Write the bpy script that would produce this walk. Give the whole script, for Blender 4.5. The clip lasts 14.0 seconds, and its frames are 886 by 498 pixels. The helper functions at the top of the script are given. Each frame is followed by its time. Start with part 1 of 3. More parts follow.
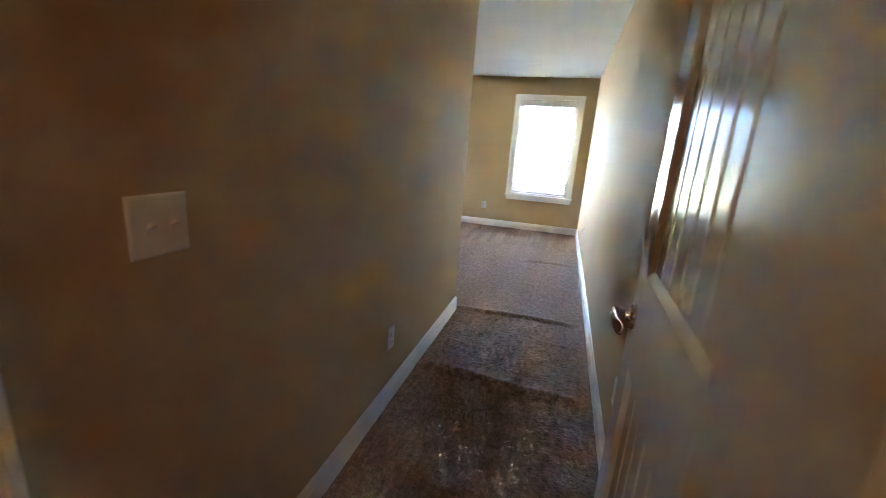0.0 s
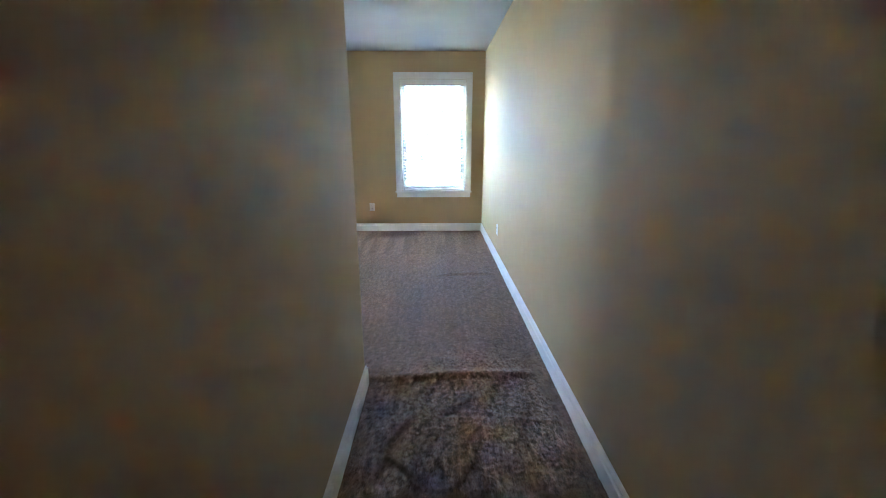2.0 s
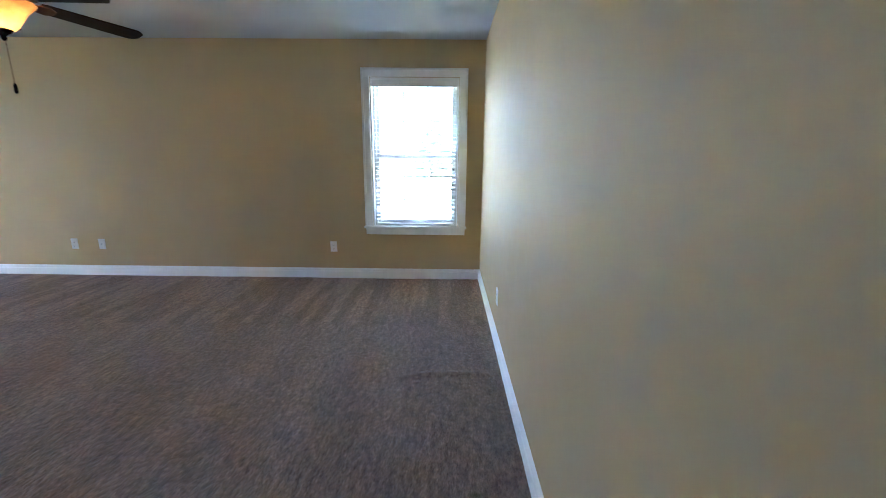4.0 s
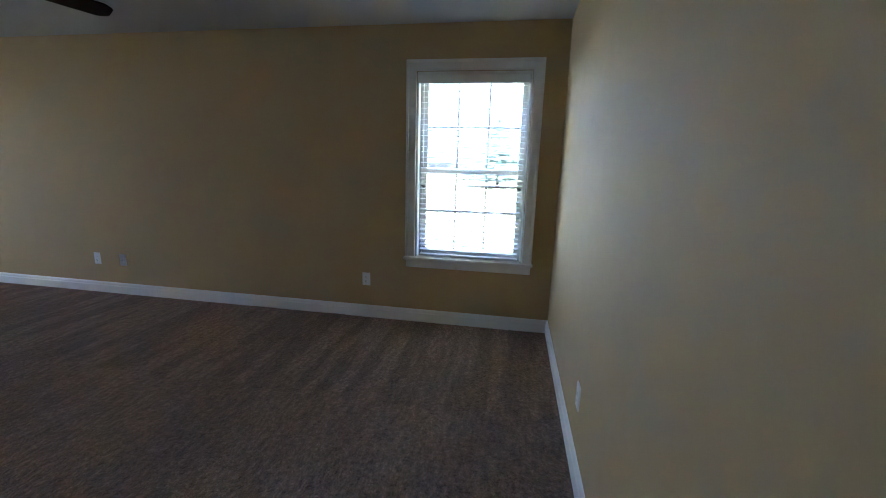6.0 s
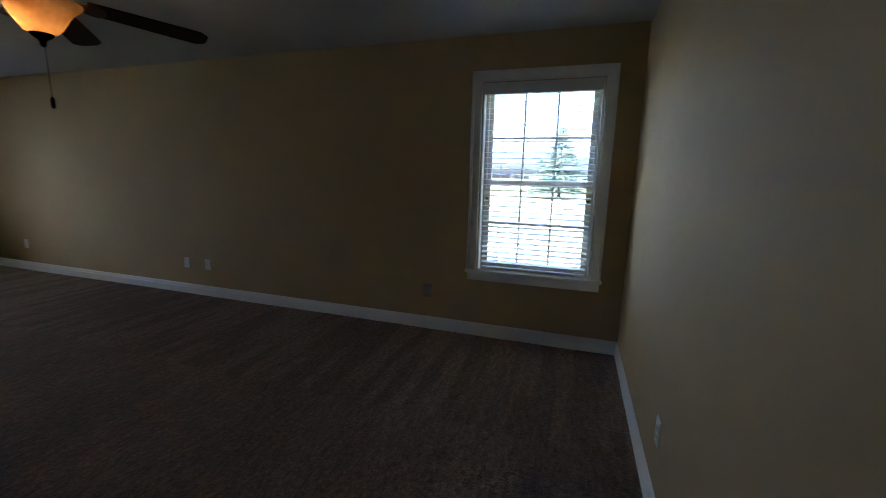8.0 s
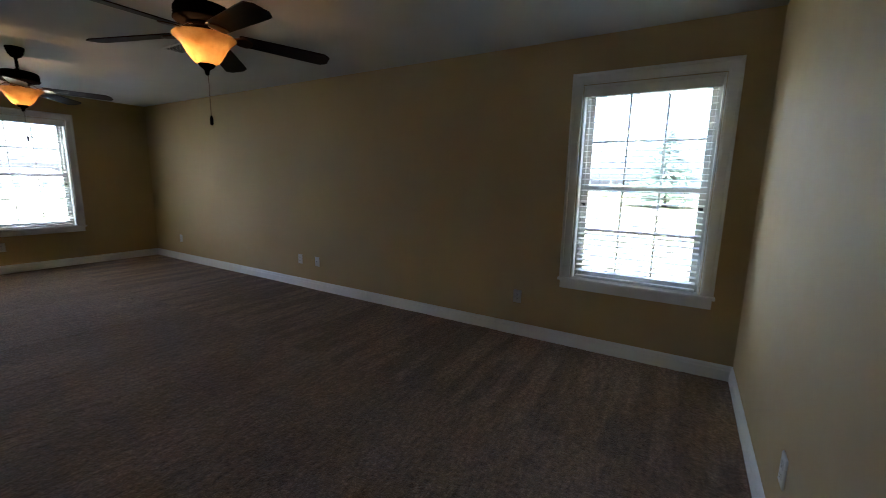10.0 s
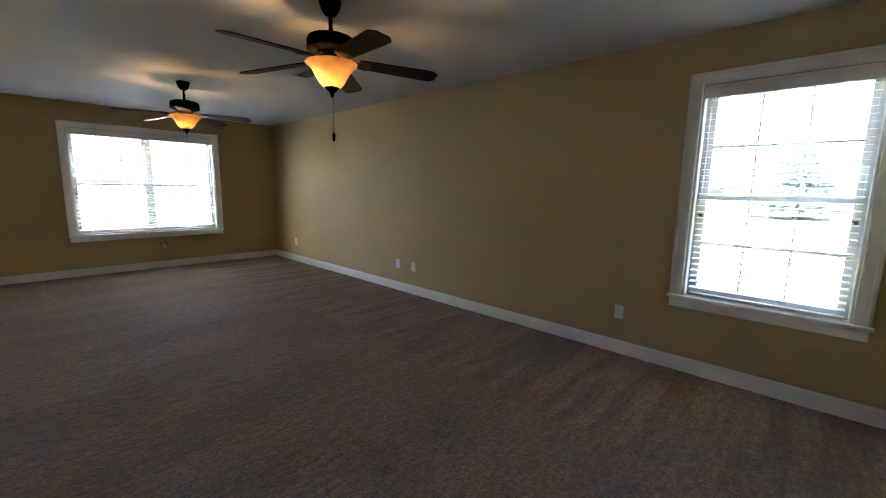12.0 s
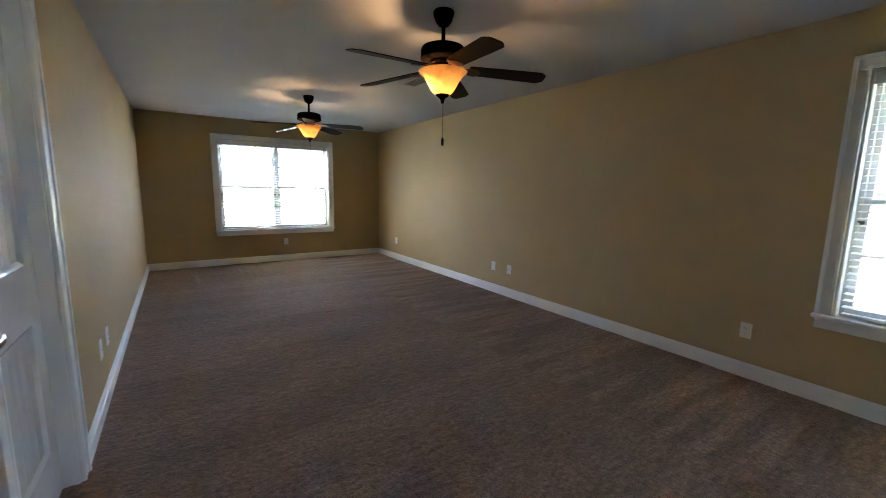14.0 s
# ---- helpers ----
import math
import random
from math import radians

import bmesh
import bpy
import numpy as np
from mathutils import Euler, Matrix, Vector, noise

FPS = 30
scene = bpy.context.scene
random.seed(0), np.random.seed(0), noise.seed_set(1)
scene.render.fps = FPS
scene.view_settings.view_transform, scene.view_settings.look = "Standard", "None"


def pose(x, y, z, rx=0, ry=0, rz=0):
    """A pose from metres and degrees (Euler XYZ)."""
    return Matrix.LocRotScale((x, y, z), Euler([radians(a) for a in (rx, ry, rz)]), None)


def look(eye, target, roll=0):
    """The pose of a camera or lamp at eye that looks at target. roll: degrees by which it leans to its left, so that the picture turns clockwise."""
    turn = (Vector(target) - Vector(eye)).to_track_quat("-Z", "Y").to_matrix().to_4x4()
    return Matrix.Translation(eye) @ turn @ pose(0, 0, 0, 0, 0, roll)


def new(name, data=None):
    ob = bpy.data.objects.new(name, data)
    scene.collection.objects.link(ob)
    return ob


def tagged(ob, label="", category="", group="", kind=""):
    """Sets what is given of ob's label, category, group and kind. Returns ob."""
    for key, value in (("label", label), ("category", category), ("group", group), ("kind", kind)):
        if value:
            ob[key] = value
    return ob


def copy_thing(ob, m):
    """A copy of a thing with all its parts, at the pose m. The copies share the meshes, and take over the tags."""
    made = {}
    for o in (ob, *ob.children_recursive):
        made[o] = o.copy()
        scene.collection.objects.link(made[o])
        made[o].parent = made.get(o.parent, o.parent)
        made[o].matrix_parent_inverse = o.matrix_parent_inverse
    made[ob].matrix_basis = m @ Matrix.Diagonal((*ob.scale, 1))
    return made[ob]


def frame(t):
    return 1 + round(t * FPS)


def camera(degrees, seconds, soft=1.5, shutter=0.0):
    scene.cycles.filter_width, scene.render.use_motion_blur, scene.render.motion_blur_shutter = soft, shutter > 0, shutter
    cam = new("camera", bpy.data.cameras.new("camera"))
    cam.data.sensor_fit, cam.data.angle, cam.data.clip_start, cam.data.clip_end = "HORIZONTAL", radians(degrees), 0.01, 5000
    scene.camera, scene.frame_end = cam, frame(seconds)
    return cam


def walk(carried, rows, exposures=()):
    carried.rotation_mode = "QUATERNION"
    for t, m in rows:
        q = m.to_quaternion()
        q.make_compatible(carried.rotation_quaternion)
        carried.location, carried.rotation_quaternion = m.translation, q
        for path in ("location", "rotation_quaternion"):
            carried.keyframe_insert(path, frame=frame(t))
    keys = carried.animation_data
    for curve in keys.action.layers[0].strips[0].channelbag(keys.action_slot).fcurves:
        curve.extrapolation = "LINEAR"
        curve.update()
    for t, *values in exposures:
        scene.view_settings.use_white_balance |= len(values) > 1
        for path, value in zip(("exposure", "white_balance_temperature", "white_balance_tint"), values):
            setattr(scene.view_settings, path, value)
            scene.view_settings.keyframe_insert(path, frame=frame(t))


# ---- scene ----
cam = camera(95.7, 14.0, soft=0.8, shutter=0.5)
PATH = [
    (0, (-0.328, -6.904, 1.298), (-0.855, -5.041, 0.799), 4.1),
    (0.5, (-0.503, -6.764, 1.304), (-0.788, -4.854, 0.784), 2.2),
    (1, (-0.558, -6.54, 1.266), (-0.706, -4.629, 0.695), 1.1),
    (1.5, (-0.61, -6.176, 1.256), (-0.684, -4.247, 0.732), 1.3),
    (2, (-0.651, -5.83, 1.284), (-0.624, -3.899, 0.764), 0.0),
    (2.5, (-0.621, -5.427, 1.257), (-0.532, -3.48, 0.81), -0.4),
    (2.7, (-0.585, -5.276, 1.308), (-0.523, -3.337, 0.832), -0.8),
    (4.8, (-0.308, -3.755, 1.308), (-0.428, -1.804, 0.882), 2.6),
    (5, (-0.325, -3.65, 1.321), (-0.489, -1.703, 0.893), 3.1),
    (5.5, (-0.321, -3.437, 1.344), (-0.621, -1.505, 0.92), 2.1),
    (6, (-0.347, -3.307, 1.356), (-0.677, -1.376, 0.955), 1.6),
    (6.5, (-0.355, -3.251, 1.38), (-0.798, -1.337, 1.006), 1.5),
    (7, (-0.353, -3.246, 1.377), (-0.806, -1.332, 1.014), 1.2),
    (7.5, (-0.362, -3.239, 1.381), (-0.862, -1.341, 1.002), 1.4),
    (8, (-0.393, -3.264, 1.364), (-1.005, -1.395, 1.006), 1.3),
    (10.5, (-0.403, -3.327, 1.349), (-1.495, -1.683, 1.025), 1.5),
    (11, (-0.415, -3.351, 1.35), (-1.583, -1.757, 1.042), 1.8),
    (11.5, (-0.426, -3.372, 1.358), (-1.687, -1.85, 1.053), 1.5),
    (12, (-0.442, -3.383, 1.356), (-1.803, -1.948, 1.054), 1.0),
    (12.5, (-0.462, -3.395, 1.365), (-1.896, -2.032, 1.07), 1.1),
    (13, (-0.462, -3.415, 1.357), (-1.986, -2.154, 1.06), 1.1),
    (13.5, (-0.466, -3.434, 1.361), (-2.051, -2.25, 1.069), 1.4),
    (14, (-0.466, -3.462, 1.355), (-2.114, -2.37, 1.057), 1.0),
]
EXPOSURES = [(0.0, 8.5, 5300, 9), (0.5, 8.15, 5250, 8), (1.0, 8.05, 5100, 7), (1.5, 7.95, 4900, 6), (2.5, 8.2, 4750, 6), (5.0, 6.7, 4850, 7), (6.5, 5.75, 4980, 8), (8.0, 4.75, 5150, 8), (10.5, 5.8, 5500, 8), (11.5, 6.2, 5550, 8), (14.0, 6.55, 5550, 8)]
walk(cam, [(t, look(eye, target, roll)) for t, eye, target, roll in PATH], EXPOSURES)

# ---- sizes of the place ----
L, W, CW, H = 8.115, 3.91, 1.045, 2.44      # long room, its depth, corridor width, ceiling height
HALL_END = -8.6
GROUND = -2.9
WT = 0.15

# ---- world, sun, lamps ----
world = bpy.data.worlds.new("sky")
scene.world = world
world.use_nodes = True
wn, wl = world.node_tree.nodes, world.node_tree.links
wn.clear()
sky = wn.new("ShaderNodeTexSky")
sky.sky_type, sky.sun_disc = "NISHITA", False
sky.sun_elevation, sky.sun_rotation = radians(60), radians(168)
sky.air_density, sky.dust_density, sky.ozone_density = 0.5, 7.0, 1.0
bgn = wn.new("ShaderNodeBackground")
bgn.inputs["Strength"].default_value = 0.15
wo = wn.new("ShaderNodeOutputWorld")
wl.new(sky.outputs[0], bgn.inputs[0])
wl.new(bgn.outputs[0], wo.inputs[0])

sun = new("sun", bpy.data.lights.new("sun", "SUN"))
sun.data.energy, sun.data.angle, sun.data.color = 1.5, radians(12), (1.0, 0.97, 0.93)
sun.matrix_world = look((2.08, -9.78, 17.32), (0, 0, 0))

LAMP = (1.0, 0.54, 0.23)


def bulb(x, y, z, watts, radius=0.03, color=LAMP):
    ob = new("bulb", bpy.data.lights.new("bulb", "POINT"))
    ob.data.energy, ob.data.shadow_soft_size, ob.data.color = watts, radius, color
    ob.location = (x, y, z)
    return ob


FANS = [(-2.705, -2.003, 62), (-5.63, -2.04, 56)]
for fx, fy, _ in FANS:
    bulb(fx - 0.024, fy - 0.048, 2.012, 0.21, 0.034)
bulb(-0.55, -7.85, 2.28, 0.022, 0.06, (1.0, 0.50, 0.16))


# ---- materials ----
def mat(name, color, rough=0.5, metal=0.0, spec=0.5):
    m = bpy.data.materials.new(name)
    m.use_nodes = True
    b = m.node_tree.nodes["Principled BSDF"]
    b.inputs["Base Color"].default_value = (*color, 1)
    b.inputs["Roughness"].default_value = rough
    b.inputs["Metallic"].default_value = metal
    b.inputs["Specular IOR Level"].default_value = spec
    return m


def node(m, kind, **values):
    n = m.node_tree.nodes.new(kind)
    for k, v in values.items():
        n.inputs[k.replace("_", " ")].default_value = v
    return n


def link(m, a, b):
    m.node_tree.links.new(a, b)


def coords(m, scale=(1, 1, 1), space="Object", turn=0.0):
    tc = m.node_tree.nodes.new("ShaderNodeTexCoord")
    mp = m.node_tree.nodes.new("ShaderNodeMapping")
    mp.inputs["Scale"].default_value = scale
    mp.inputs["Rotation"].default_value = (0, 0, turn)
    link(m, tc.outputs[space], mp.inputs["Vector"])
    return mp.outputs[0]


def noise_tex(m, vec, scale, detail=3.0, rough=0.5):
    n = node(m, "ShaderNodeTexNoise", Scale=scale, Detail=detail, Roughness=rough)
    link(m, vec, n.inputs["Vector"])
    return n.outputs["Fac"]


def ramp(m, fac, stops):
    n = m.node_tree.nodes.new("ShaderNodeValToRGB")
    e = n.color_ramp.elements
    while len(e) < len(stops):
        e.new(0.5)
    for el, (p, c) in zip(e, stops):
        el.position, el.color = p, (*c, 1)
    link(m, fac, n.inputs[0])
    return n.outputs[0]


def bump(m, height, distance, strength=1.0, prev=None):
    n = node(m, "ShaderNodeBump", Strength=strength, Distance=distance)
    link(m, height, n.inputs["Height"])
    if prev is not None:
        link(m, prev, n.inputs["Normal"])
    return n.outputs[0]


def math_node(m, op, a, b):
    n = m.node_tree.nodes.new("ShaderNodeMath")
    n.operation = op
    for i, v in enumerate((a, b)):
        if isinstance(v, (int, float)):
            n.inputs[i].default_value = v
        else:
            link(m, v, n.inputs[i])
    return n.outputs[0]


def mix_color(m, fac, a, b, mode="MIX"):
    n = m.node_tree.nodes.new("ShaderNodeMix")
    n.data_type, n.blend_type = "RGBA", mode
    for socket, v in ((n.inputs[0], fac), (n.inputs[6], a), (n.inputs[7], b)):
        if isinstance(v, tuple):
            socket.default_value = (*v, 1)
        elif isinstance(v, (int, float)):
            socket.default_value = v
        else:
            link(m, v, socket)
    return n.outputs[2]


def tone(c, k):
    return tuple(min(1.0, v * k) for v in c)


def painted(name, color, rough, peel=0.0006, scale=220.0, spec=0.5):
    """Rolled or sprayed paint: faint patches of tone and gloss, fine orange peel."""
    m = mat(name, color, rough, spec=spec)
    b = m.node_tree.nodes["Principled BSDF"]
    v = coords(m)
    big = noise_tex(m, v, 1.3, 4)
    link(m, ramp(m, big, [(0.3, tone(color, 0.95)), (0.7, tone(color, 1.04))]), b.inputs["Base Color"])
    r = ramp(m, noise_tex(m, v, 9.0, 3), [(0.3, (rough - 0.04,) * 3), (0.7, (rough + 0.05,) * 3)])
    link(m, r, b.inputs["Roughness"])
    n1 = bump(m, noise_tex(m, v, scale, 2), peel, 0.5)
    link(m, bump(m, noise_tex(m, v, 6.0, 2), peel * 3, 0.5, n1), b.inputs["Normal"])
    return m


WALL = painted("tan_wall_paint", (0.505, 0.368, 0.178), 0.72, spec=0.5)
CEIL = painted("ceiling_paint", (0.57, 0.57, 0.56), 0.9, 0.0012, 140)
TRIM = painted("white_trim_paint", (0.88, 0.88, 0.87), 0.32, 0.0003, 90)
DOORP = painted("white_door_paint", (0.76, 0.75, 0.73), 0.22, 0.0003, 60)
VINYL = painted("clay_vinyl", (0.60, 0.585, 0.55), 0.45, 0.0001)
PLASTIC = painted("white_plastic", (0.80, 0.79, 0.76), 0.35, 0.0001)
# near-black stands in for the shade in outlet holes and behind vent louvres
HOLE_SHADE = mat("hole_shade", (0.03, 0.028, 0.025), 0.6)
BRONZE = painted("dark_bronze", (0.0032, 0.0022, 0.0016), 0.8, 0.0002, 120, spec=0.05)
BRONZE.node_tree.nodes["Principled BSDF"].inputs["IOR"].default_value = 1.12
COPPER = painted("brushed_copper_bronze", (0.13, 0.05, 0.022), 0.35, 0.0002, 120)
COPPER.node_tree.nodes["Principled BSDF"].inputs["Metallic"].default_value = 0.8
NICKEL = mat("satin_nickel", (0.62, 0.56, 0.47), 0.24, 1.0)
STEEL = mat("screw_steel", (0.6, 0.6, 0.58), 0.35, 1.0)
CORD = mat("blind_cord", (0.72, 0.71, 0.68), 0.8)
LATCH = mat("dark_latch", (0.05, 0.05, 0.05), 0.5)


def carpet():
    c = (0.218, 0.144, 0.094)
    m = mat("taupe_plush_carpet", c, 0.85, spec=0.2)
    b = m.node_tree.nodes["Principled BSDF"]
    b.inputs["Sheen Tint"].default_value = (1.0, 0.87, 0.77, 1)
    b.inputs["Sheen Weight"].default_value = 0.24
    b.inputs["Specular Tint"].default_value = (1.0, 0.88, 0.76, 1)
    b.inputs["Sheen Roughness"].default_value = 0.5
    v = coords(m)
    tuft = node(m, "ShaderNodeTexVoronoi", Scale=95.0, Randomness=1.0)
    link(m, v, tuft.inputs["Vector"])
    fibre = noise_tex(m, v, 160.0, 4, 0.7)
    clump = noise_tex(m, v, 42.0, 4, 0.65)
    col = ramp(m, fibre, [(0.25, tone(c, 0.52)), (0.5, c), (0.72, tone(c, 1.65))])
    col = mix_color(m, 0.8, col, ramp(m, clump, [(0.36, (0.64,) * 3), (0.52, (1.0,) * 3), (0.64, (1.36,) * 3)]), "MULTIPLY")
    # the pile leans one way or the other where the vacuum cleaner passed
    across = noise_tex(m, coords(m, (3.6, 0.35, 1), turn=0.28), 1.6, 3, 0.5)
    along = noise_tex(m, coords(m, (1.6, 0.30, 1), turn=-0.10), 1.7, 3, 0.5)
    ripple = noise_tex(m, coords(m, (1, 0.30, 1), turn=0.05), 34.0, 4, 0.6)
    sep = m.node_tree.nodes.new("ShaderNodeSeparateXYZ")
    link(m, v, sep.inputs[0])
    near_wall = node(m, "ShaderNodeMapRange")
    link(m, sep.outputs[1], near_wall.inputs[0])
    near_wall.inputs[1].default_value, near_wall.inputs[2].default_value = -1.33, -1.27
    lean = mix_color(m, near_wall.outputs[0], along, across)
    weak, strong = (ramp(m, lean, [(p, (a,) * 3), (q, (c2,) * 3)]) for p, a, q, c2 in ((0.40, 0.86, 0.60, 1.12), (0.45, 0.75, 0.55, 1.18)))
    col = mix_color(m, 1.0, col, mix_color(m, near_wall.outputs[0], weak, strong), "MULTIPLY")
    # strokes left at the far end, running out from the window wall
    stroke = noise_tex(m, coords(m, (0.22, 3.2, 1), turn=0.12), 1.6, 0, 0.4)
    line = ramp(m, stroke, [(0.485, (0, 0, 0)), (0.50, (1, 1, 1)), (0.515, (0, 0, 0))])
    far = node(m, "ShaderNodeMapRange")
    link(m, sep.outputs[0], far.inputs[0])
    far.inputs[1].default_value, far.inputs[2].default_value = -5.6, -7.0
    away = node(m, "ShaderNodeMapRange")
    link(m, sep.outputs[1], away.inputs[0])
    away.inputs[1].default_value, away.inputs[2].default_value = -1.9, -2.4
    where = math_node(m, "MULTIPLY", far.outputs[0], away.outputs[0])
    col = mix_color(m, math_node(m, "MULTIPLY", where, line), col, tone(c, 1.45))
    col = mix_color(m, 0.8, col, ramp(m, ripple, [(0.36, (0.70,) * 3), (0.64, (1.30,) * 3)]), "MULTIPLY")
    link(m, col, b.inputs["Base Color"])
    n = bump(m, tuft.outputs["Distance"], -0.004, 1.0)
    n = bump(m, clump, 0.014, 1.0, n)
    n = bump(m, ripple, 0.007, 0.8, n)
    link(m, bump(m, fibre, 0.002, 0.8, n), b.inputs["Normal"])
    return m


def wood(name, dark, light, rough=0.3):
    m = mat(name, light, rough)
    b = m.node_tree.nodes["Principled BSDF"]
    v = coords(m, (1.2, 14, 14))
    g = noise_tex(m, v, 4.0, 6, 0.6)
    link(m, ramp(m, g, [(0.3, dark), (0.7, light)]), b.inputs["Base Color"])
    link(m, bump(m, g, 0.0005, 0.4), b.inputs["Normal"])
    return m


CARPET = carpet()
BLADE = wood("dark_cherry_wood", (0.012, 0.004, 0.002), (0.030, 0.009, 0.004), 0.42)
BLADE.node_tree.nodes["Principled BSDF"].inputs["IOR"].default_value = 1.2


def glass():
    m = bpy.data.materials.new("window_glass")
    m.use_nodes = True
    b = m.node_tree.nodes["Principled BSDF"]
    b.inputs["Base Color"].default_value = (0.92, 0.95, 0.94, 1)
    b.inputs["Roughness"].default_value = 0.0
    b.inputs["IOR"].default_value = 1.45
    b.inputs["Transmission Weight"].default_value = 1.0
    return m


GLASS = glass()


def alabaster():
    """Tea-stained scavo glass that lets the bulbs' light through."""
    m = bpy.data.materials.new("amber_alabaster_glass")
    m.use_nodes = True
    t, k = m.node_tree.nodes, m.node_tree.links
    t.clear()
    v = coords(m)
    cloud = noise_tex(m, v, 9.0, 5, 0.6)
    col = ramp(m, cloud, [(0.3, (0.34, 0.235, 0.11)), (0.7, (0.58, 0.46, 0.27))])
    tr, di, gl = (t.new("ShaderNodeBsdf" + s) for s in ("Translucent", "Diffuse", "Glossy"))
    k.new(col, tr.inputs[0])
    k.new(col, di.inputs[0])
    gl.inputs["Roughness"].default_value = 0.25
    a, c = t.new("ShaderNodeMixShader"), t.new("ShaderNodeMixShader")
    a.inputs[0].default_value, c.inputs[0].default_value = 0.35, 0.05
    k.new(tr.outputs[0], a.inputs[1])
    k.new(di.outputs[0], a.inputs[2])
    k.new(a.outputs[0], c.inputs[1])
    k.new(gl.outputs[0], c.inputs[2])
    o = t.new("ShaderNodeOutputMaterial")
    k.new(c.outputs[0], o.inputs[0])
    return m


ALABASTER = alabaster()


def slat_material():
    m = painted("white_faux_wood_slat", (0.88, 0.88, 0.87), 0.4, 0.0002, 60)
    return m


SLAT = slat_material()


def grassy():
    c = (0.22, 0.21, 0.11)
    m = mat("dry_lawn", c, 0.9, spec=0.2)
    b = m.node_tree.nodes["Principled BSDF"]
    v = coords(m)
    col = ramp(m, noise_tex(m, v, 0.05, 5, 0.6), [(0.35, (0.15, 0.16, 0.08)), (0.65, (0.25, 0.23, 0.14))])
    link(m, mix_color(m, 0.5, col, ramp(m, noise_tex(m, v, 3.0, 4), [(0.3, (0.7,) * 3), (0.7, (1.2,) * 3)]), "MULTIPLY"), b.inputs["Base Color"])
    return m


GRASS = grassy()
FOLIAGE = painted("conifer_needles", (0.10, 0.14, 0.10), 0.7, 0.001, 30)
BARK = painted("grey_brown_bark", (0.16, 0.12, 0.09), 0.9, 0.004, 20)
SIDING = painted("pale_siding", (0.72, 0.70, 0.67), 0.7, 0.001, 30)
SHINGLE = painted("grey_shingle", (0.20, 0.19, 0.18), 0.9, 0.002, 12)
DARKGLASS = mat("dark_window", (0.04, 0.05, 0.06), 0.1)


# ---- mesh code ----
def finish(bm, name, material, parent=None, label="", loc=None, smooth=False, bevel=0.0, kind="", category=""):
    bmesh.ops.recalc_face_normals(bm, faces=bm.faces)
    me = bpy.data.meshes.new(name)
    bm.to_mesh(me)
    bm.free()
    me.materials.append(material)
    if smooth:
        for p in me.polygons:
            p.use_smooth = True
    ob = new(name, me)
    if parent is not None:
        ob.parent = parent
    if loc is not None:
        ob.location = loc
    if bevel:
        mod = ob.modifiers.new("edge", "BEVEL")
        mod.width, mod.segments, mod.limit_method, mod.angle_limit = bevel, 2, "ANGLE", radians(40)
    if smooth:
        mod = ob.modifiers.new("split", "EDGE_SPLIT")
        mod.split_angle = radians(38)
    return tagged(ob, label, category, "", kind)


def part(name, bm, material, parent, label="", **kw):
    return finish(bm, name, material, parent, label, **kw)


def box(bm, x0, x1, y0, y1, z0, z1):
    v = [bm.verts.new((x, y, z)) for z in (z0, z1) for y in (y0, y1) for x in (x0, x1)]
    for f in ((0, 1, 3, 2), (4, 6, 7, 5), (0, 4, 5, 1), (2, 3, 7, 6), (0, 2, 6, 4), (1, 5, 7, 3)):
        bm.faces.new([v[i] for i in f])
    return v


def boxes(*rows):
    bm = bmesh.new()
    for r in rows:
        box(bm, *r)
    return bm


def lathe(profile, segs=32, bm=None, center=(0, 0, 0)):
    bm = bm or bmesh.new()
    rings = []
    for r, z in profile:
        if r < 1e-5:
            rings.append([bm.verts.new((center[0], center[1], center[2] + z))])
        else:
            rings.append([bm.verts.new((center[0] + r * math.cos(2 * math.pi * i / segs), center[1] + r * math.sin(2 * math.pi * i / segs), center[2] + z)) for i in range(segs)])
    for a, b in zip(rings, rings[1:]):
        for i in range(segs):
            j = (i + 1) % segs
            if len(a) == 1 and len(b) == 1:
                continue
            if len(a) == 1:
                bm.faces.new((a[0], b[i], b[j]))
            elif len(b) == 1:
                bm.faces.new((a[i], a[j], b[0]))
            else:
                bm.faces.new((a[i], a[j], b[j], b[i]))
    return bm


def extrude_profile(profile, p0, p1, out):
    """A moulding from p0 to p1 on the floor plan; profile in (out from the wall, up)."""
    bm = bmesh.new()
    p0, p1, out = Vector((*p0, 0)), Vector((*p1, 0)), Vector((*out, 0))
    ends = []
    for p in (p0, p1):
        ends.append([bm.verts.new(p + out * a + Vector((0, 0, b))) for a, b in profile])
    n = len(profile)
    for i in range(n):
        j = (i + 1) % n
        bm.faces.new((ends[0][i], ends[0][j], ends[1][j], ends[1][i]))
    bm.faces.new(ends[0])
    bm.faces.new(list(reversed(ends[1])))
    return bm


def structure(name, bm, material, label="", **kw):
    return finish(bm, name, material, label=label, kind="structure", **kw)


def empty(name, m=None, label="", category="", group="", kind=""):
    ob = new(name)
    if m is not None:
        ob.matrix_world = m
    return tagged(ob, label, category, group, kind)


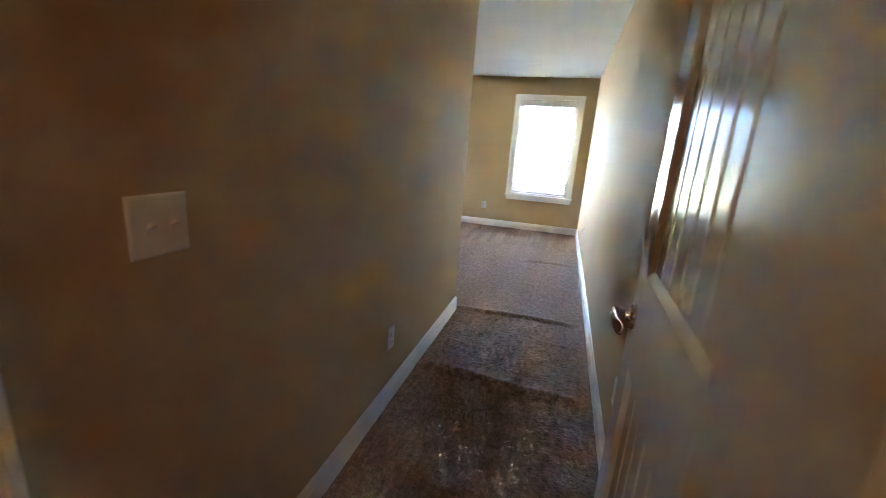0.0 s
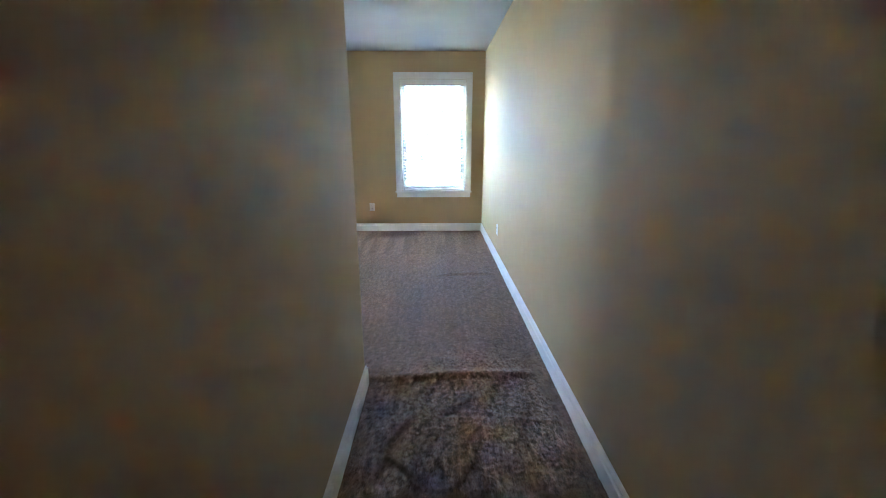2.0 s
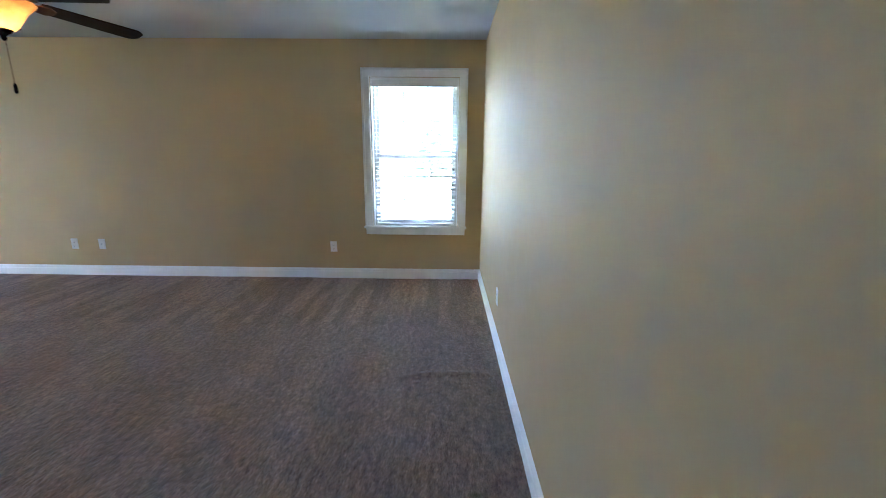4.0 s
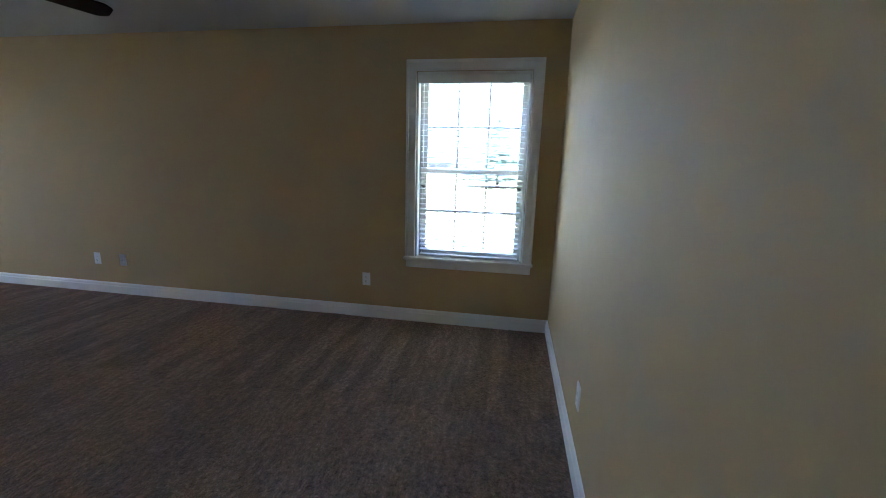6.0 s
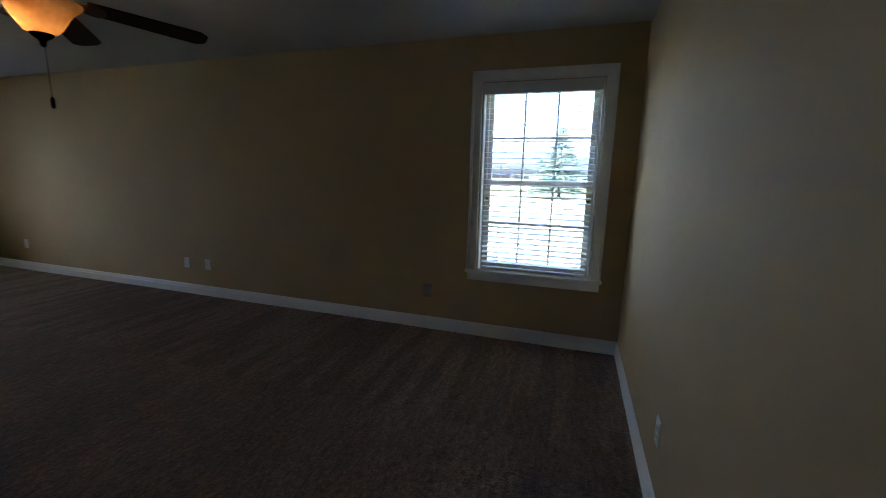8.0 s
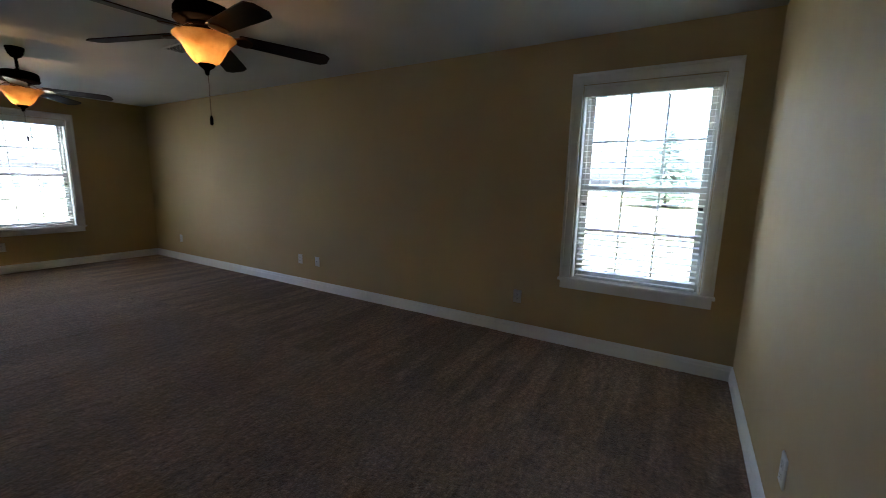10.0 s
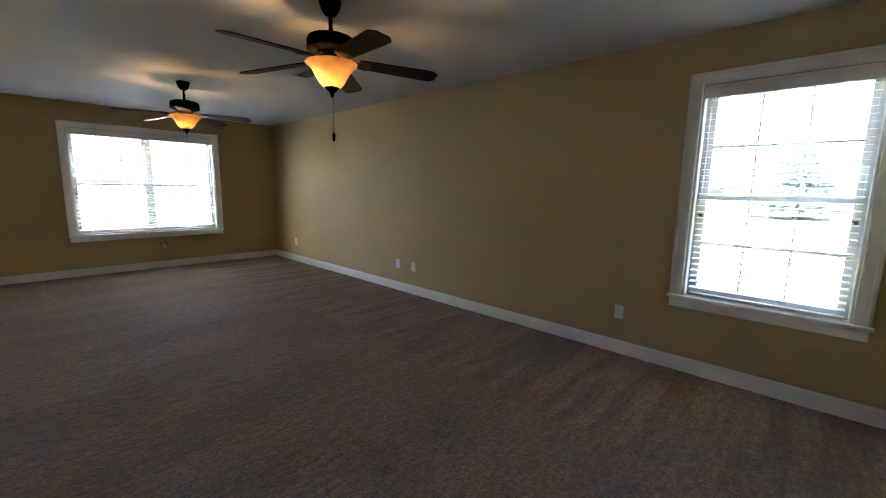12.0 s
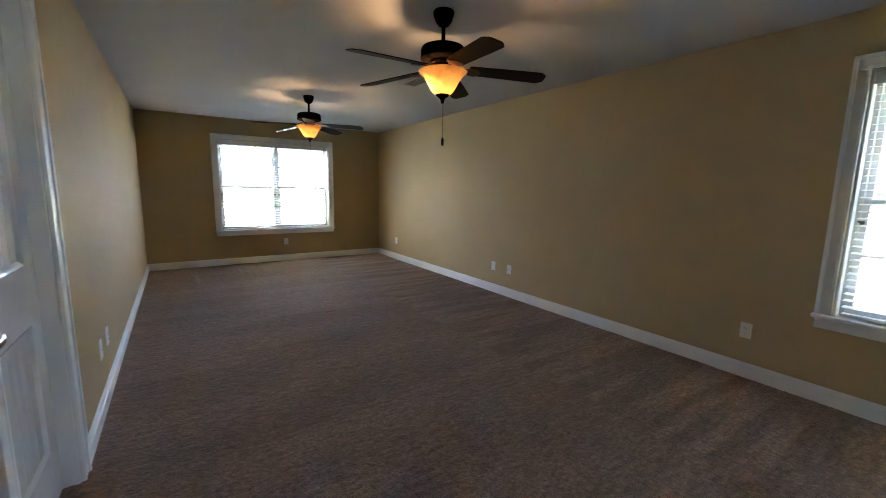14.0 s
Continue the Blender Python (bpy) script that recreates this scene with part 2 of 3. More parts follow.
# ---- floor, walls, ceiling ----
def carpet_height(x, y):
    h = 0.0015 * np.sin(x * 2.1 + 0.7 * np.sin(y * 1.7)) + 0.0012 * np.sin(y * 3.3 + x)
    # loose ridges where the carpet has stretched
    def ridge(x0, x1, y_at, high, wide, soft=0.08):
        line = y_at(x)
        ends = 1 / (1 + np.exp(-(x - x0) / soft * 3)) / (1 + np.exp((x - x1) / soft * 3))
        w = np.where(y < line, 0.7 * wide, 2.0 * wide)
        return high * ends * np.exp(-((y - line) / w) ** 2)
    h = h + ridge(-1.03, -0.12, lambda u: -3.850 + 0.035 * (u + 1) + 0.008 * np.sin(9 * u), 0.027, 0.026)
    h = h + ridge(-1.00, -0.07, lambda u: -4.835 - 0.055 * (u + 1) + 0.010 * np.sin(7 * u + 1), 0.040, 0.032)
    h = h + ridge(-0.62, -0.12, lambda u: -2.06 + 0.10 * (u + 0.6) + 0.012 * np.sin(11 * u), 0.018, 0.020)
    h = h + ridge(-0.30, -0.04, lambda u: -4.22 - 0.05 * u, 0.006, 0.025)
    h = h + ridge(-0.60, -0.10, lambda u: -2.95 + 0.03 * np.sin(8 * u), 0.003, 0.04)
    # faint creases across the room
    for x_at, lean, y0, y1, high in ((-3.73, 0.04, -3.72, -2.85, 0.007), (-4.00, 0.13, -3.20, -2.35, 0.007), (-3.30, 0.10, -2.90, -1.90, 0.005), (-4.75, 0.06, -2.70, -1.60, 0.006), (-2.75, 0.05, -3.50, -2.60, 0.004)):
        line = x_at + lean * (y - y0) + 0.012 * np.sin(8 * y)
        h = h + high * np.exp(-((x - line) / np.where(x < line, 0.045, 0.018)) ** 2) / (1 + np.exp(-(y - y0) * 30)) / (1 + np.exp((y - y1) * 30))
    return h


def floor_sheet():
    xs = np.concatenate([np.arange(-L - 0.05, -5, 0.05), np.arange(-5, -3, 0.02), np.arange(-3, -1.3, 0.03), np.arange(-1.3, 0.04, 0.02)])
    ys = np.concatenate([np.arange(HALL_END - 0.05, -5.4, 0.05), np.arange(-5.4, -5.1, 0.015), np.arange(-5.1, -3.7, 0.008), np.arange(-3.7, -1.8, 0.015), np.arange(-1.8, 0.05, 0.04)])
    X, Y = np.meshgrid(xs, ys)
    Z = carpet_height(X, Y)
    near = (X > -3.2).ravel()
    lumps = np.zeros(X.size)
    flat = np.stack([X.ravel(), Y.ravel()], -1)
    for i in np.nonzero(near)[0]:
        px, py = flat[i]
        hall = 1.3 if (py < -3.9) else 0.55
        lumps[i] = hall * (0.0035 * noise.noise((px * 13, py * 20, 0.3)) + 0.0038 * noise.noise((px * 38, py * 38, 2.1)) + 0.004 * noise.noise((px * 4, py * 5, 5.0)))
    Z = Z + lumps.reshape(X.shape)
    rng = np.random.default_rng(4)
    Z = Z + rng.normal(0, 0.0007, Z.shape)
    nx, ny = len(xs), len(ys)
    idx = np.arange(nx * ny).reshape(ny, nx)
    quads = np.stack([idx[:-1, :-1], idx[:-1, 1:], idx[1:, 1:], idx[1:, :-1]], -1).reshape(-1, 4)
    cx = (X[:-1, :-1] + X[1:, 1:]).reshape(-1) / 2
    cy = (Y[:-1, :-1] + Y[1:, 1:]).reshape(-1) / 2
    keep = (cy > -W - 0.05) | ((cx > -CW - 0.05)) | ((cx > -3.1) & (cy > -4.8))
    me = bpy.data.meshes.new("floor")
    me.from_pydata(np.stack([X, Y, Z], -1).reshape(-1, 3).tolist(), [], quads[keep].tolist())
    me.polygons.foreach_set("use_smooth", [True] * len(me.polygons))
    me.materials.append(CARPET)
    return tagged(new("floor", me), "taupe cut-pile carpet with loose ridges and vacuum marks", "carpet", "", "structure")


floor_sheet()
structure("subfloor", boxes((-L - WT, 0.15, HALL_END - 0.15, WT, -0.30, -0.03)), SIDING)
structure("ceiling", boxes((-L - WT, 1.6, HALL_END - 0.15, WT, H, H + 0.15)), CEIL, "flat white painted ceiling", category="ceiling")

# window openings (along the wall, sill, head)
A0, A1, D0, D1, WZ0, WZ1 = -1.155, -0.255, -2.86, -1.03, 0.59, 2.09
wall_label = "tan painted plaster wall"
structure("wall_north", boxes((-L - WT, A0, 0, WT, 0, H), (A1, 0.15, 0, WT, 0, H), (A0, A1, 0, WT, 0, WZ0 - 0.03), (A0, A1, 0, WT, WZ1, H)), WALL, wall_label, category="wall")
structure("wall_west", boxes((-L - WT, -L, -W - 0.12, D0, 0, H), (-L - WT, -L, D1, 0, 0, H), (-L - WT, -L, D0, D1, 0, WZ0 - 0.03), (-L - WT, -L, D0, D1, WZ1, H)), WALL, wall_label, category="wall")
# closet door opening in the near wall, side door opening in the corridor
C0, C1, DZ = -2.745, -1.985, 2.045
structure("wall_south", boxes((-L, C0, -W - 0.12, -W, 0, H), (C1, -CW - 0.12, -W - 0.12, -W, 0, H), (C0, C1, -W - 0.12, -W, DZ, H)), WALL, wall_label, category="wall")
B0, B1 = -7.40, -6.66
structure("wall_east", boxes((0, 0.12, B1, 0, 0, H), (0, 0.12, HALL_END, B0, 0, H), (0, 0.12, B0, B1, DZ, H)), WALL, wall_label, category="wall")
E0, E1 = -7.44, -6.695
structure("wall_corridor", boxes((-CW - 0.12, -CW, E1, -W, 0, H), (-CW - 0.12, -CW, HALL_END, E0, 0, H), (-CW - 0.12, -CW, E0, E1, DZ, H)), WALL, wall_label, category="wall")
structure("wall_hall_end", boxes((-CW - 0.12, 0.12, HALL_END - 0.12, HALL_END, 0, H)), WALL, wall_label, category="wall")
# unseen shells added behind the three door openings to keep sky light out
structure("closet_light_block", boxes((-3.1, -CW - 0.12, -4.85, -4.75, 0, H), (-3.2, -3.1, -4.85, -W - 0.12, 0, H)), WALL)
structure("store_light_block", boxes((-1.75, -1.65, -7.6, -6.5, 0, H), (-1.65, -CW - 0.12, -7.6, -7.5, 0, H), (-1.65, -CW - 0.12, -6.6, -6.5, 0, H)), WALL)
structure("store_block_floor", boxes((-1.75, -CW - 0.04, -7.6, -6.5, -0.30, -0.005)), CARPET)
structure("side_room_light_block", boxes((1.5, 1.6, -8.0, -5.8, 0, H), (0.12, 1.5, -5.9, -5.8, 0, H), (0.12, 1.5, -8.0, -7.9, 0, H)), WALL)
structure("side_room_block_floor", boxes((0.04, 1.6, -8.0, -5.8, -0.30, -0.005)), CARPET)

# ---- baseboards ----
BASE = [(0, -0.01), (0.016, -0.01), (0.016, 0.074), (0.0105, 0.079), (0.0085, 0.085), (0.0120, 0.090), (0.0115, 0.096), (0.0075, 0.104), (0.004, 0.109), (0, 0.111)]
base_label = "white painted baseboard with a moulded top edge"
runs = [((-L, 0), (0, 0), (0, -1)), ((-L, -W), (-L, 0), (1, 0)), ((-L, -W), (C0 - 0.085, -W), (0, 1)), ((C1 + 0.085, -W), (-CW + 0.016, -W), (0, 1)),
        ((0, 0), (0, B1 + 0.07), (-1, 0)), ((0, B0 - 0.07), (0, HALL_END), (-1, 0)), ((-CW, -W + 0.0155), (-CW, -6.61), (1, 0)), ((-CW, HALL_END), (0, HALL_END), (0, 1))]
for i, (p, q, o) in enumerate(runs):
    structure("baseboard_%d" % (i + 1), extrude_profile(BASE, p, q, o), TRIM, base_label, category="baseboard")


# ---- windows: local frame x along the wall, y out of doors, z up, origin in the wall's inner face at the floor ----
def ring(bm, x0, x1, z0, z1, wide, y0, y1, foot=None):
    foot = wide if foot is None else foot
    box(bm, x0, x0 + wide, y0, y1, z0, z1)
    box(bm, x1 - wide, x1, y0, y1, z0, z1)
    box(bm, x0 + wide, x1 - wide, y0, y1, z1 - wide, z1)
    box(bm, x0 + wide, x1 - wide, y0, y1, z0, z0 + foot)


def window_unit(name, place, x0, x1, units, label):
    """A cased opening with double-hung sashes, each with its panes and grille."""
    win = empty(name, place, label, "window", "", "structure")
    cw = 0.080
    # casing: flat board, raised inner bead and back band
    bm = boxes((x0 - cw, x0 - 0.004, -0.016, 0, WZ0, WZ1 + 0.004), (x1 + 0.004, x1 + cw, -0.016, 0, WZ0, WZ1 + 0.004), (x0 - cw, x1 + cw, -0.016, 0, WZ1 + 0.004, WZ1 + cw),
               (x0 - cw - 0.006, x0 - cw + 0.016, -0.026, 0, WZ0, WZ1 + cw + 0.006), (x1 + cw - 0.016, x1 + cw + 0.006, -0.026, 0, WZ0, WZ1 + cw + 0.006),
               (x0 - cw + 0.016, x1 + cw - 0.016, -0.026, 0, WZ1 + cw - 0.016, WZ1 + cw + 0.006),
               (x0 - 0.018, x0 - 0.003, -0.019, -0.001, WZ0, WZ1 + 0.018), (x1 + 0.003, x1 + 0.018, -0.019, -0.001, WZ0, WZ1 + 0.018), (x0 - 0.003, x1 + 0.003, -0.019, -0.001, WZ1 + 0.003, WZ1 + 0.018))
    part("window_casing", bm, TRIM, win, bevel=0.003)
    bm = boxes((x0 - cw - 0.016, x1 + cw + 0.016, -0.045, 0.0, WZ0 - 0.024, WZ0), (x0, x1, 0.0, 0.075, WZ0 - 0.024, WZ0))
    part("window_sill", bm, TRIM, win, bevel=0.005)
    bm = boxes((x0 - cw, x1 + cw, -0.016, 0, WZ0 - 0.094, WZ0 - 0.024), (x0 - cw, x1 + cw, -0.026, -0.016, WZ0 - 0.038, WZ0 - 0.024))
    part("window_apron", bm, TRIM, win, bevel=0.003)
    bm = bmesh.new()
    ring(bm, x0, x1, WZ0 - 0.028, WZ1, 0.012, 0.0, 0.075, foot=0.0)
    part("window_jamb", bm, TRIM, win)
    bm = bmesh.new()
    ring(bm, x0 + 0.002, x1 - 0.002, WZ0 - 0.028, WZ1 - 0.002, 0.035, 0.076, 0.148)
    w = (x1 - x0 - 0.07 - 0.05 * (units - 1)) / units
    for i in range(1, units):
        m0 = x0 + 0.035 + i * w + (i - 1) * 0.05
        box(bm, m0, m0 + 0.05, 0.070, 0.148, WZ0, WZ1 - 0.03)
    part("window_frame", bm, VINYL, win, bevel=0.002)
    zm = 1.315
    for i in range(units):
        u0 = x0 + 0.036 + i * (w + 0.05)
        u1 = u0 + w - 0.002
        for nm, z0, z1, y, foot in (("upper_sash", zm - 0.022, WZ1 - 0.037, 0.112, 0.045), ("lower_sash", WZ0 + 0.01, zm + 0.022, 0.082, 0.06)):
            bm = bmesh.new()
            st = 0.034
            ring(bm, u0, u1, z0, z1, st, y, y + 0.028, foot=foot)
            sash = part(nm, bm, VINYL, win, bevel=0.002)
            g0, g1, h0, h1 = u0 + st, u1 - st, z0 + foot, z1 - st
            part("pane", boxes((g0 - 0.004, g1 + 0.004, y + 0.011, y + 0.015, h0 - 0.004, h1 + 0.004)), GLASS, sash).visible_shadow = False
            for k in (1, 2):
                gx = g0 + (g1 - g0) * k / 3
                part("muntin", boxes((gx - 0.008, gx + 0.008, y + 0.004, y + 0.0105, h0, h1)), VINYL, sash)
            gz = (h0 + h1) / 2
            part("muntin", boxes((g0, g1, y + 0.002, y + 0.0085, gz - 0.008, gz + 0.008)), VINYL, sash)
            if nm == "lower_sash":
                for gx in (u0 + 0.012, u1 - 0.012):
                    bm = boxes((gx - 0.011, gx + 0.011, y - 0.010, y, 1.168, 1.200), (gx - 0.020, gx + 0.005, y - 0.016, y - 0.010, 1.190, 1.200))
                    part("tilt_latch", bm, LATCH, sash, "dark sash latch", bevel=0.002)
    return win


def blind(place, x0, x1, label):
    b = empty("window_blind", place, label, "window blind", "blinds in the windows")
    top = 2.083
    bm = boxes((x0 + 0.004, x1 - 0.004, -0.006, 0.006, 2.002, top), (x0 + 0.002, x1 - 0.002, -0.018, -0.006, 2.066, top), (x0 + 0.002, x1 - 0.002, -0.014, -0.006, 2.002, 2.018))
    part("valance", bm, SLAT, b, bevel=0.002)
    part("head_rail", boxes((x0 + 0.012, x1 - 0.012, 0.010, 0.060, 2.040, top)), SLAT, b)
    a = radians(8)
    z, first = 1.990, None
    s0, s1 = x0 + 0.020, x1 - 0.020
    while z > 0.645:
        if first is None:
            bm = bmesh.new()
            n = 4
            rows = []
            for k in range(n + 1):
                u = (k / n - 0.5) * 0.050
                arch = 0.0016 * (1 - (2 * k / n - 1) ** 2)
                yy, zz = u * math.cos(a) - arch * math.sin(a), u * math.sin(a) + arch * math.cos(a)
                rows.append([bm.verts.new((x, yy + dy, zz + dz)) for x in (s0, s1) for dy, dz in ((0, 0.0014), (0, -0.0014))])
            for r, q in zip(rows, rows[1:]):
                bm.faces.new((r[0], r[2], q[2], q[0]))
                bm.faces.new((r[1], q[1], q[3], r[3]))
                bm.faces.new((r[0], q[0], q[1], r[1]))
                bm.faces.new((r[2], r[3], q[3], q[2]))
            bm.faces.new((rows[0][0], rows[0][1], rows[0][3], rows[0][2]))
            bm.faces.new((rows[-1][0], rows[-1][2], rows[-1][3], rows[-1][1]))
            first = part("slat", bm, SLAT, b, "white blind slat")
        else:
            s = first.copy()
            scene.collection.objects.link(s)
            s.parent = b
            first_loc = s
        ob = first if z == 1.990 else first_loc
        ob.location = (0, 0.035, z)
        z -= 0.0430
    part("bottom_rail", boxes((s0, s1, 0.012, 0.058, WZ0 + 0.006, WZ0 + 0.026)), SLAT, b, bevel=0.003)
    n = 2 if x1 - x0 < 1.2 else 4
    for i in range(n):
        x = s0 + 0.13 + (s1 - s0 - 0.26) * i / (n - 1)
        for y in (0.0095, 0.0605):
            part("ladder_cord", boxes((x - 0.0009, x + 0.0009, y - 0.0009, y + 0.0009, WZ0 + 0.02, 2.04)), CORD, b)
    return b


P_A = pose(0, 0, 0)
P_D = pose(-L, 0, 0, 0, 0, 90)
window_unit("window_1", P_A, A0, A1, 1, "clay-coloured double-hung window with grilles in white casing on the tan wall")
window_unit("window_2", P_D, D0, D1, 2, "clay-coloured twin double-hung window with grilles in white casing at the room's end")
blind(P_A, A0 + 0.012, A1 - 0.012, "white faux-wood blind with slats open in the single window")
blind(P_D, D0 + 0.012, D1 - 0.012, "wide white faux-wood blind with slats open in the twin window")


# ---- doors ----
def door_leaf(name, place, w, label, knob_z, plank_n=6, knuckles=True):
    """Local frame: x from the latch edge, y through the leaf (the side seen is y = 0, looking along +y), z up."""
    d = empty(name, place, label, "door", "", "structure")
    th, st, z0, h = 0.035, 0.112, 0.012, 2.03
    st2 = 0.25 if w > 0.75 else 0.112
    zl0, zl1 = 0.80, 1.035
    part("stile", boxes((0, st, 0, th, z0, h)), DOORP, d, bevel=0.002)
    part("stile", boxes((w - st2, w, 0, th, z0, h)), DOORP, d, bevel=0.002)
    for a, b in ((z0, 0.24), (zl0, zl1), (h - 0.13, h)):
        part("rail", boxes((st, w - st2, 0, th, a, b)), DOORP, d)
    for a, b in ((0.24, zl0), (zl1, h - 0.13)):
        # sloped sticking round the panel
        bm = bmesh.new()
        x0, x1, s, dp = st, w - st2, 0.020, 0.013
        outer = [bm.verts.new(p) for p in ((x0, 0.0005, a), (x1, 0.0005, a), (x1, 0.0005, b), (x0, 0.0005, b))]
        mid = [bm.verts.new(p) for p in ((x0 + 0.007, 0.004, a + 0.007), (x1 - 0.007, 0.004, a + 0.007), (x1 - 0.007, 0.004, b - 0.007), (x0 + 0.007, 0.004, b - 0.007))]
        inner = [bm.verts.new(p) for p in ((x0 + s, dp, a + s), (x1 - s, dp, a + s), (x1 - s, dp, b - s), (x0 + s, dp, b - s))]
        back = [bm.verts.new(p) for p in ((x0, 0.02, a), (x1, 0.02, a), (x1, 0.02, b), (x0, 0.02, b))]
        for r, q in ((outer, mid), (mid, inner), (inner, back), (back, outer)):
            for i in range(4):
                j = (i + 1) % 4
                bm.faces.new((r[i], r[j], q[j], q[i]))
        part("panel_moulding", bm, DOORP, d)
        pw = (x1 - x0 - 2 * s) / plank_n
        for i in range(plank_n):
            u0, u1 = x0 + s + i * pw, x0 + s + (i + 1) * pw
            bm = bmesh.new()
            v = 0.007
            prof = [(u0, dp + 0.005), (u0 + v, dp - 0.002), (u1 - v, dp - 0.002), (u1, dp + 0.005), (u1, 0.024), (u0, 0.024)]
            lo = [bm.verts.new((x, y, a + s)) for x, y in prof]
            hi = [bm.verts.new((x, y, b - s)) for x, y in prof]
            for k in range(6):
                bm.faces.new((lo[k], lo[(k + 1) % 6], hi[(k + 1) % 6], hi[k]))
            bm.faces.new(lo)
            bm.faces.new(hi[::-1])
            part("plank", bm, DOORP, d)
    # lever on a round rose, both sides, pointing to the hinges
    for y0, sg in ((0.0, -1), (th, 1)):
        k = lathe([(0, 0.001), (0.032, 0.001), (0.0335, 0.004), (0.031, 0.009), (0.024, 0.012), (0, 0.0125)])
        rose = part("door_handle", k, NICKEL, d, "satin nickel door lever on a round rose", smooth=True)
        rose.matrix_basis = pose(0.062, y0, knob_z, 90 if sg < 0 else -90)
        part("neck", lathe([(0, 0.012), (0.0165, 0.012), (0.0140, 0.016), (0.0130, 0.029), (0.0160, 0.035), (0.0175, 0.041), (0.0175, 0.051), (0.0145, 0.0545), (0, 0.055)], 24), NICKEL, rose, smooth=True)
        # flattened grip, swelling and bending back a little towards its end
        bm = bmesh.new()
        rows = []
        for x, out, hh, tt in ((0.004, 0.046, 0.0150, 0.0090), (0.016, 0.047, 0.0150, 0.0092), (0.036, 0.048, 0.0150, 0.0088), (0.060, 0.048, 0.0155, 0.0080),
                               (0.082, 0.047, 0.0160, 0.0070), (0.097, 0.044, 0.0155, 0.0062), (0.106, 0.041, 0.0130, 0.0046), (0.111, 0.039, 0.0080, 0.0032)):
            rows.append([bm.verts.new((x, hh * math.cos(a), out + tt * math.sin(a))) for a in (2 * math.pi * q / 14 for q in range(14))])
        for r, q in zip(rows, rows[1:]):
            for n in range(14):
                bm.faces.new((r[n], r[(n + 1) % 14], q[(n + 1) % 14], q[n]))
        bm.faces.new(rows[0][::-1])
        bm.faces.new(rows[-1])
        part("lever", bm, NICKEL, rose, smooth=True)
        part("lock_button", lathe([(0, 0.0545), (0.0035, 0.0545), (0.0035, 0.058), (0, 0.058)], 12), STEEL, rose)
    for z in (0.25, 1.02, 1.80) if knuckles else ():
        bm = lathe([(0, -0.045), (0.006, -0.045), (0.006, 0.045), (0, 0.045)], 12, center=(w + 0.004, -0.004, z))
        part("hinge", bm, NICKEL, d, "satin nickel hinge")
    return d


# side door of the corridor, swung right back against the wall
door_leaf("door_1", pose(-0.108, -5.80, 0, 0, 0, -92.0), 0.85,
          "white two-panel plank door standing open against the tan wall", 0.915)


def door_casing(name, place, x0, x1, label, depth=0.12):
    """Local frame as for windows."""
    c = empty(name, place, label, "door frame", "", "structure")
    cw = 0.083
    top = DZ
    bm = boxes((x0 - cw, x0, -0.015, 0, 0, top), (x1, x1 + cw, -0.015, 0, 0, top), (x0 - cw, x1 + cw, -0.015, 0, top, top + cw),
               (x0 - cw - 0.005, x0 - cw + 0.014, -0.024, 0, 0, top + cw + 0.005), (x1 + cw - 0.014, x1 + cw + 0.005, -0.024, 0, 0, top + cw + 0.005),
               (x0 - cw + 0.014, x1 + cw - 0.014, -0.024, 0, top + cw - 0.014, top + cw + 0.005),
               (x0 - 0.012, x0 + 0.003, -0.018, 0.001, 0, top + 0.008), (x1 - 0.003, x1 + 0.012, -0.018, 0.001, 0, top + 0.008), (x0 + 0.003, x1 - 0.003, -0.018, 0.001, top - 0.003, top + 0.010))
    part("casing", bm, TRIM, c, bevel=0.003)
    bm = boxes((x0, x0 + 0.012, 0.0015, depth - 0.001, 0, top), (x1 - 0.012, x1, 0.0015, depth - 0.001, 0, top), (x0 + 0.012, x1 - 0.012, 0.0015, depth - 0.001, top - 0.012, top - 0.001))
    part("jamb", bm, TRIM, c)
    return c


P_S = pose(0, -W, 0, 0, 0, 180)
door_casing("door_frame_1", P_S, -C1, -C0, "white moulded casing round the closet door in the tan wall")
door_leaf("door_2", P_S @ pose(-C1 + 0.014, 0.060, 0), 0.732, "closed white two-panel plank closet door in white casing", 0.885, knuckles=False)
P_E = pose(0, 0, 0, 0, 0, -90)
door_casing("door_frame_2", P_E, -B1, -B0, "white moulded casing round the side opening")


P_C = pose(-CW, 0, 0, 0, 0, 90)
door_casing("door_frame_3", P_C, E0, E1, "white moulded casing in the tan corridor wall")
door_leaf("door_3", P_C @ pose(E0 + 0.014, 0.05, 0), E1 - E0 - 0.028, "closed white two-panel plank door in the corridor", 0.905)


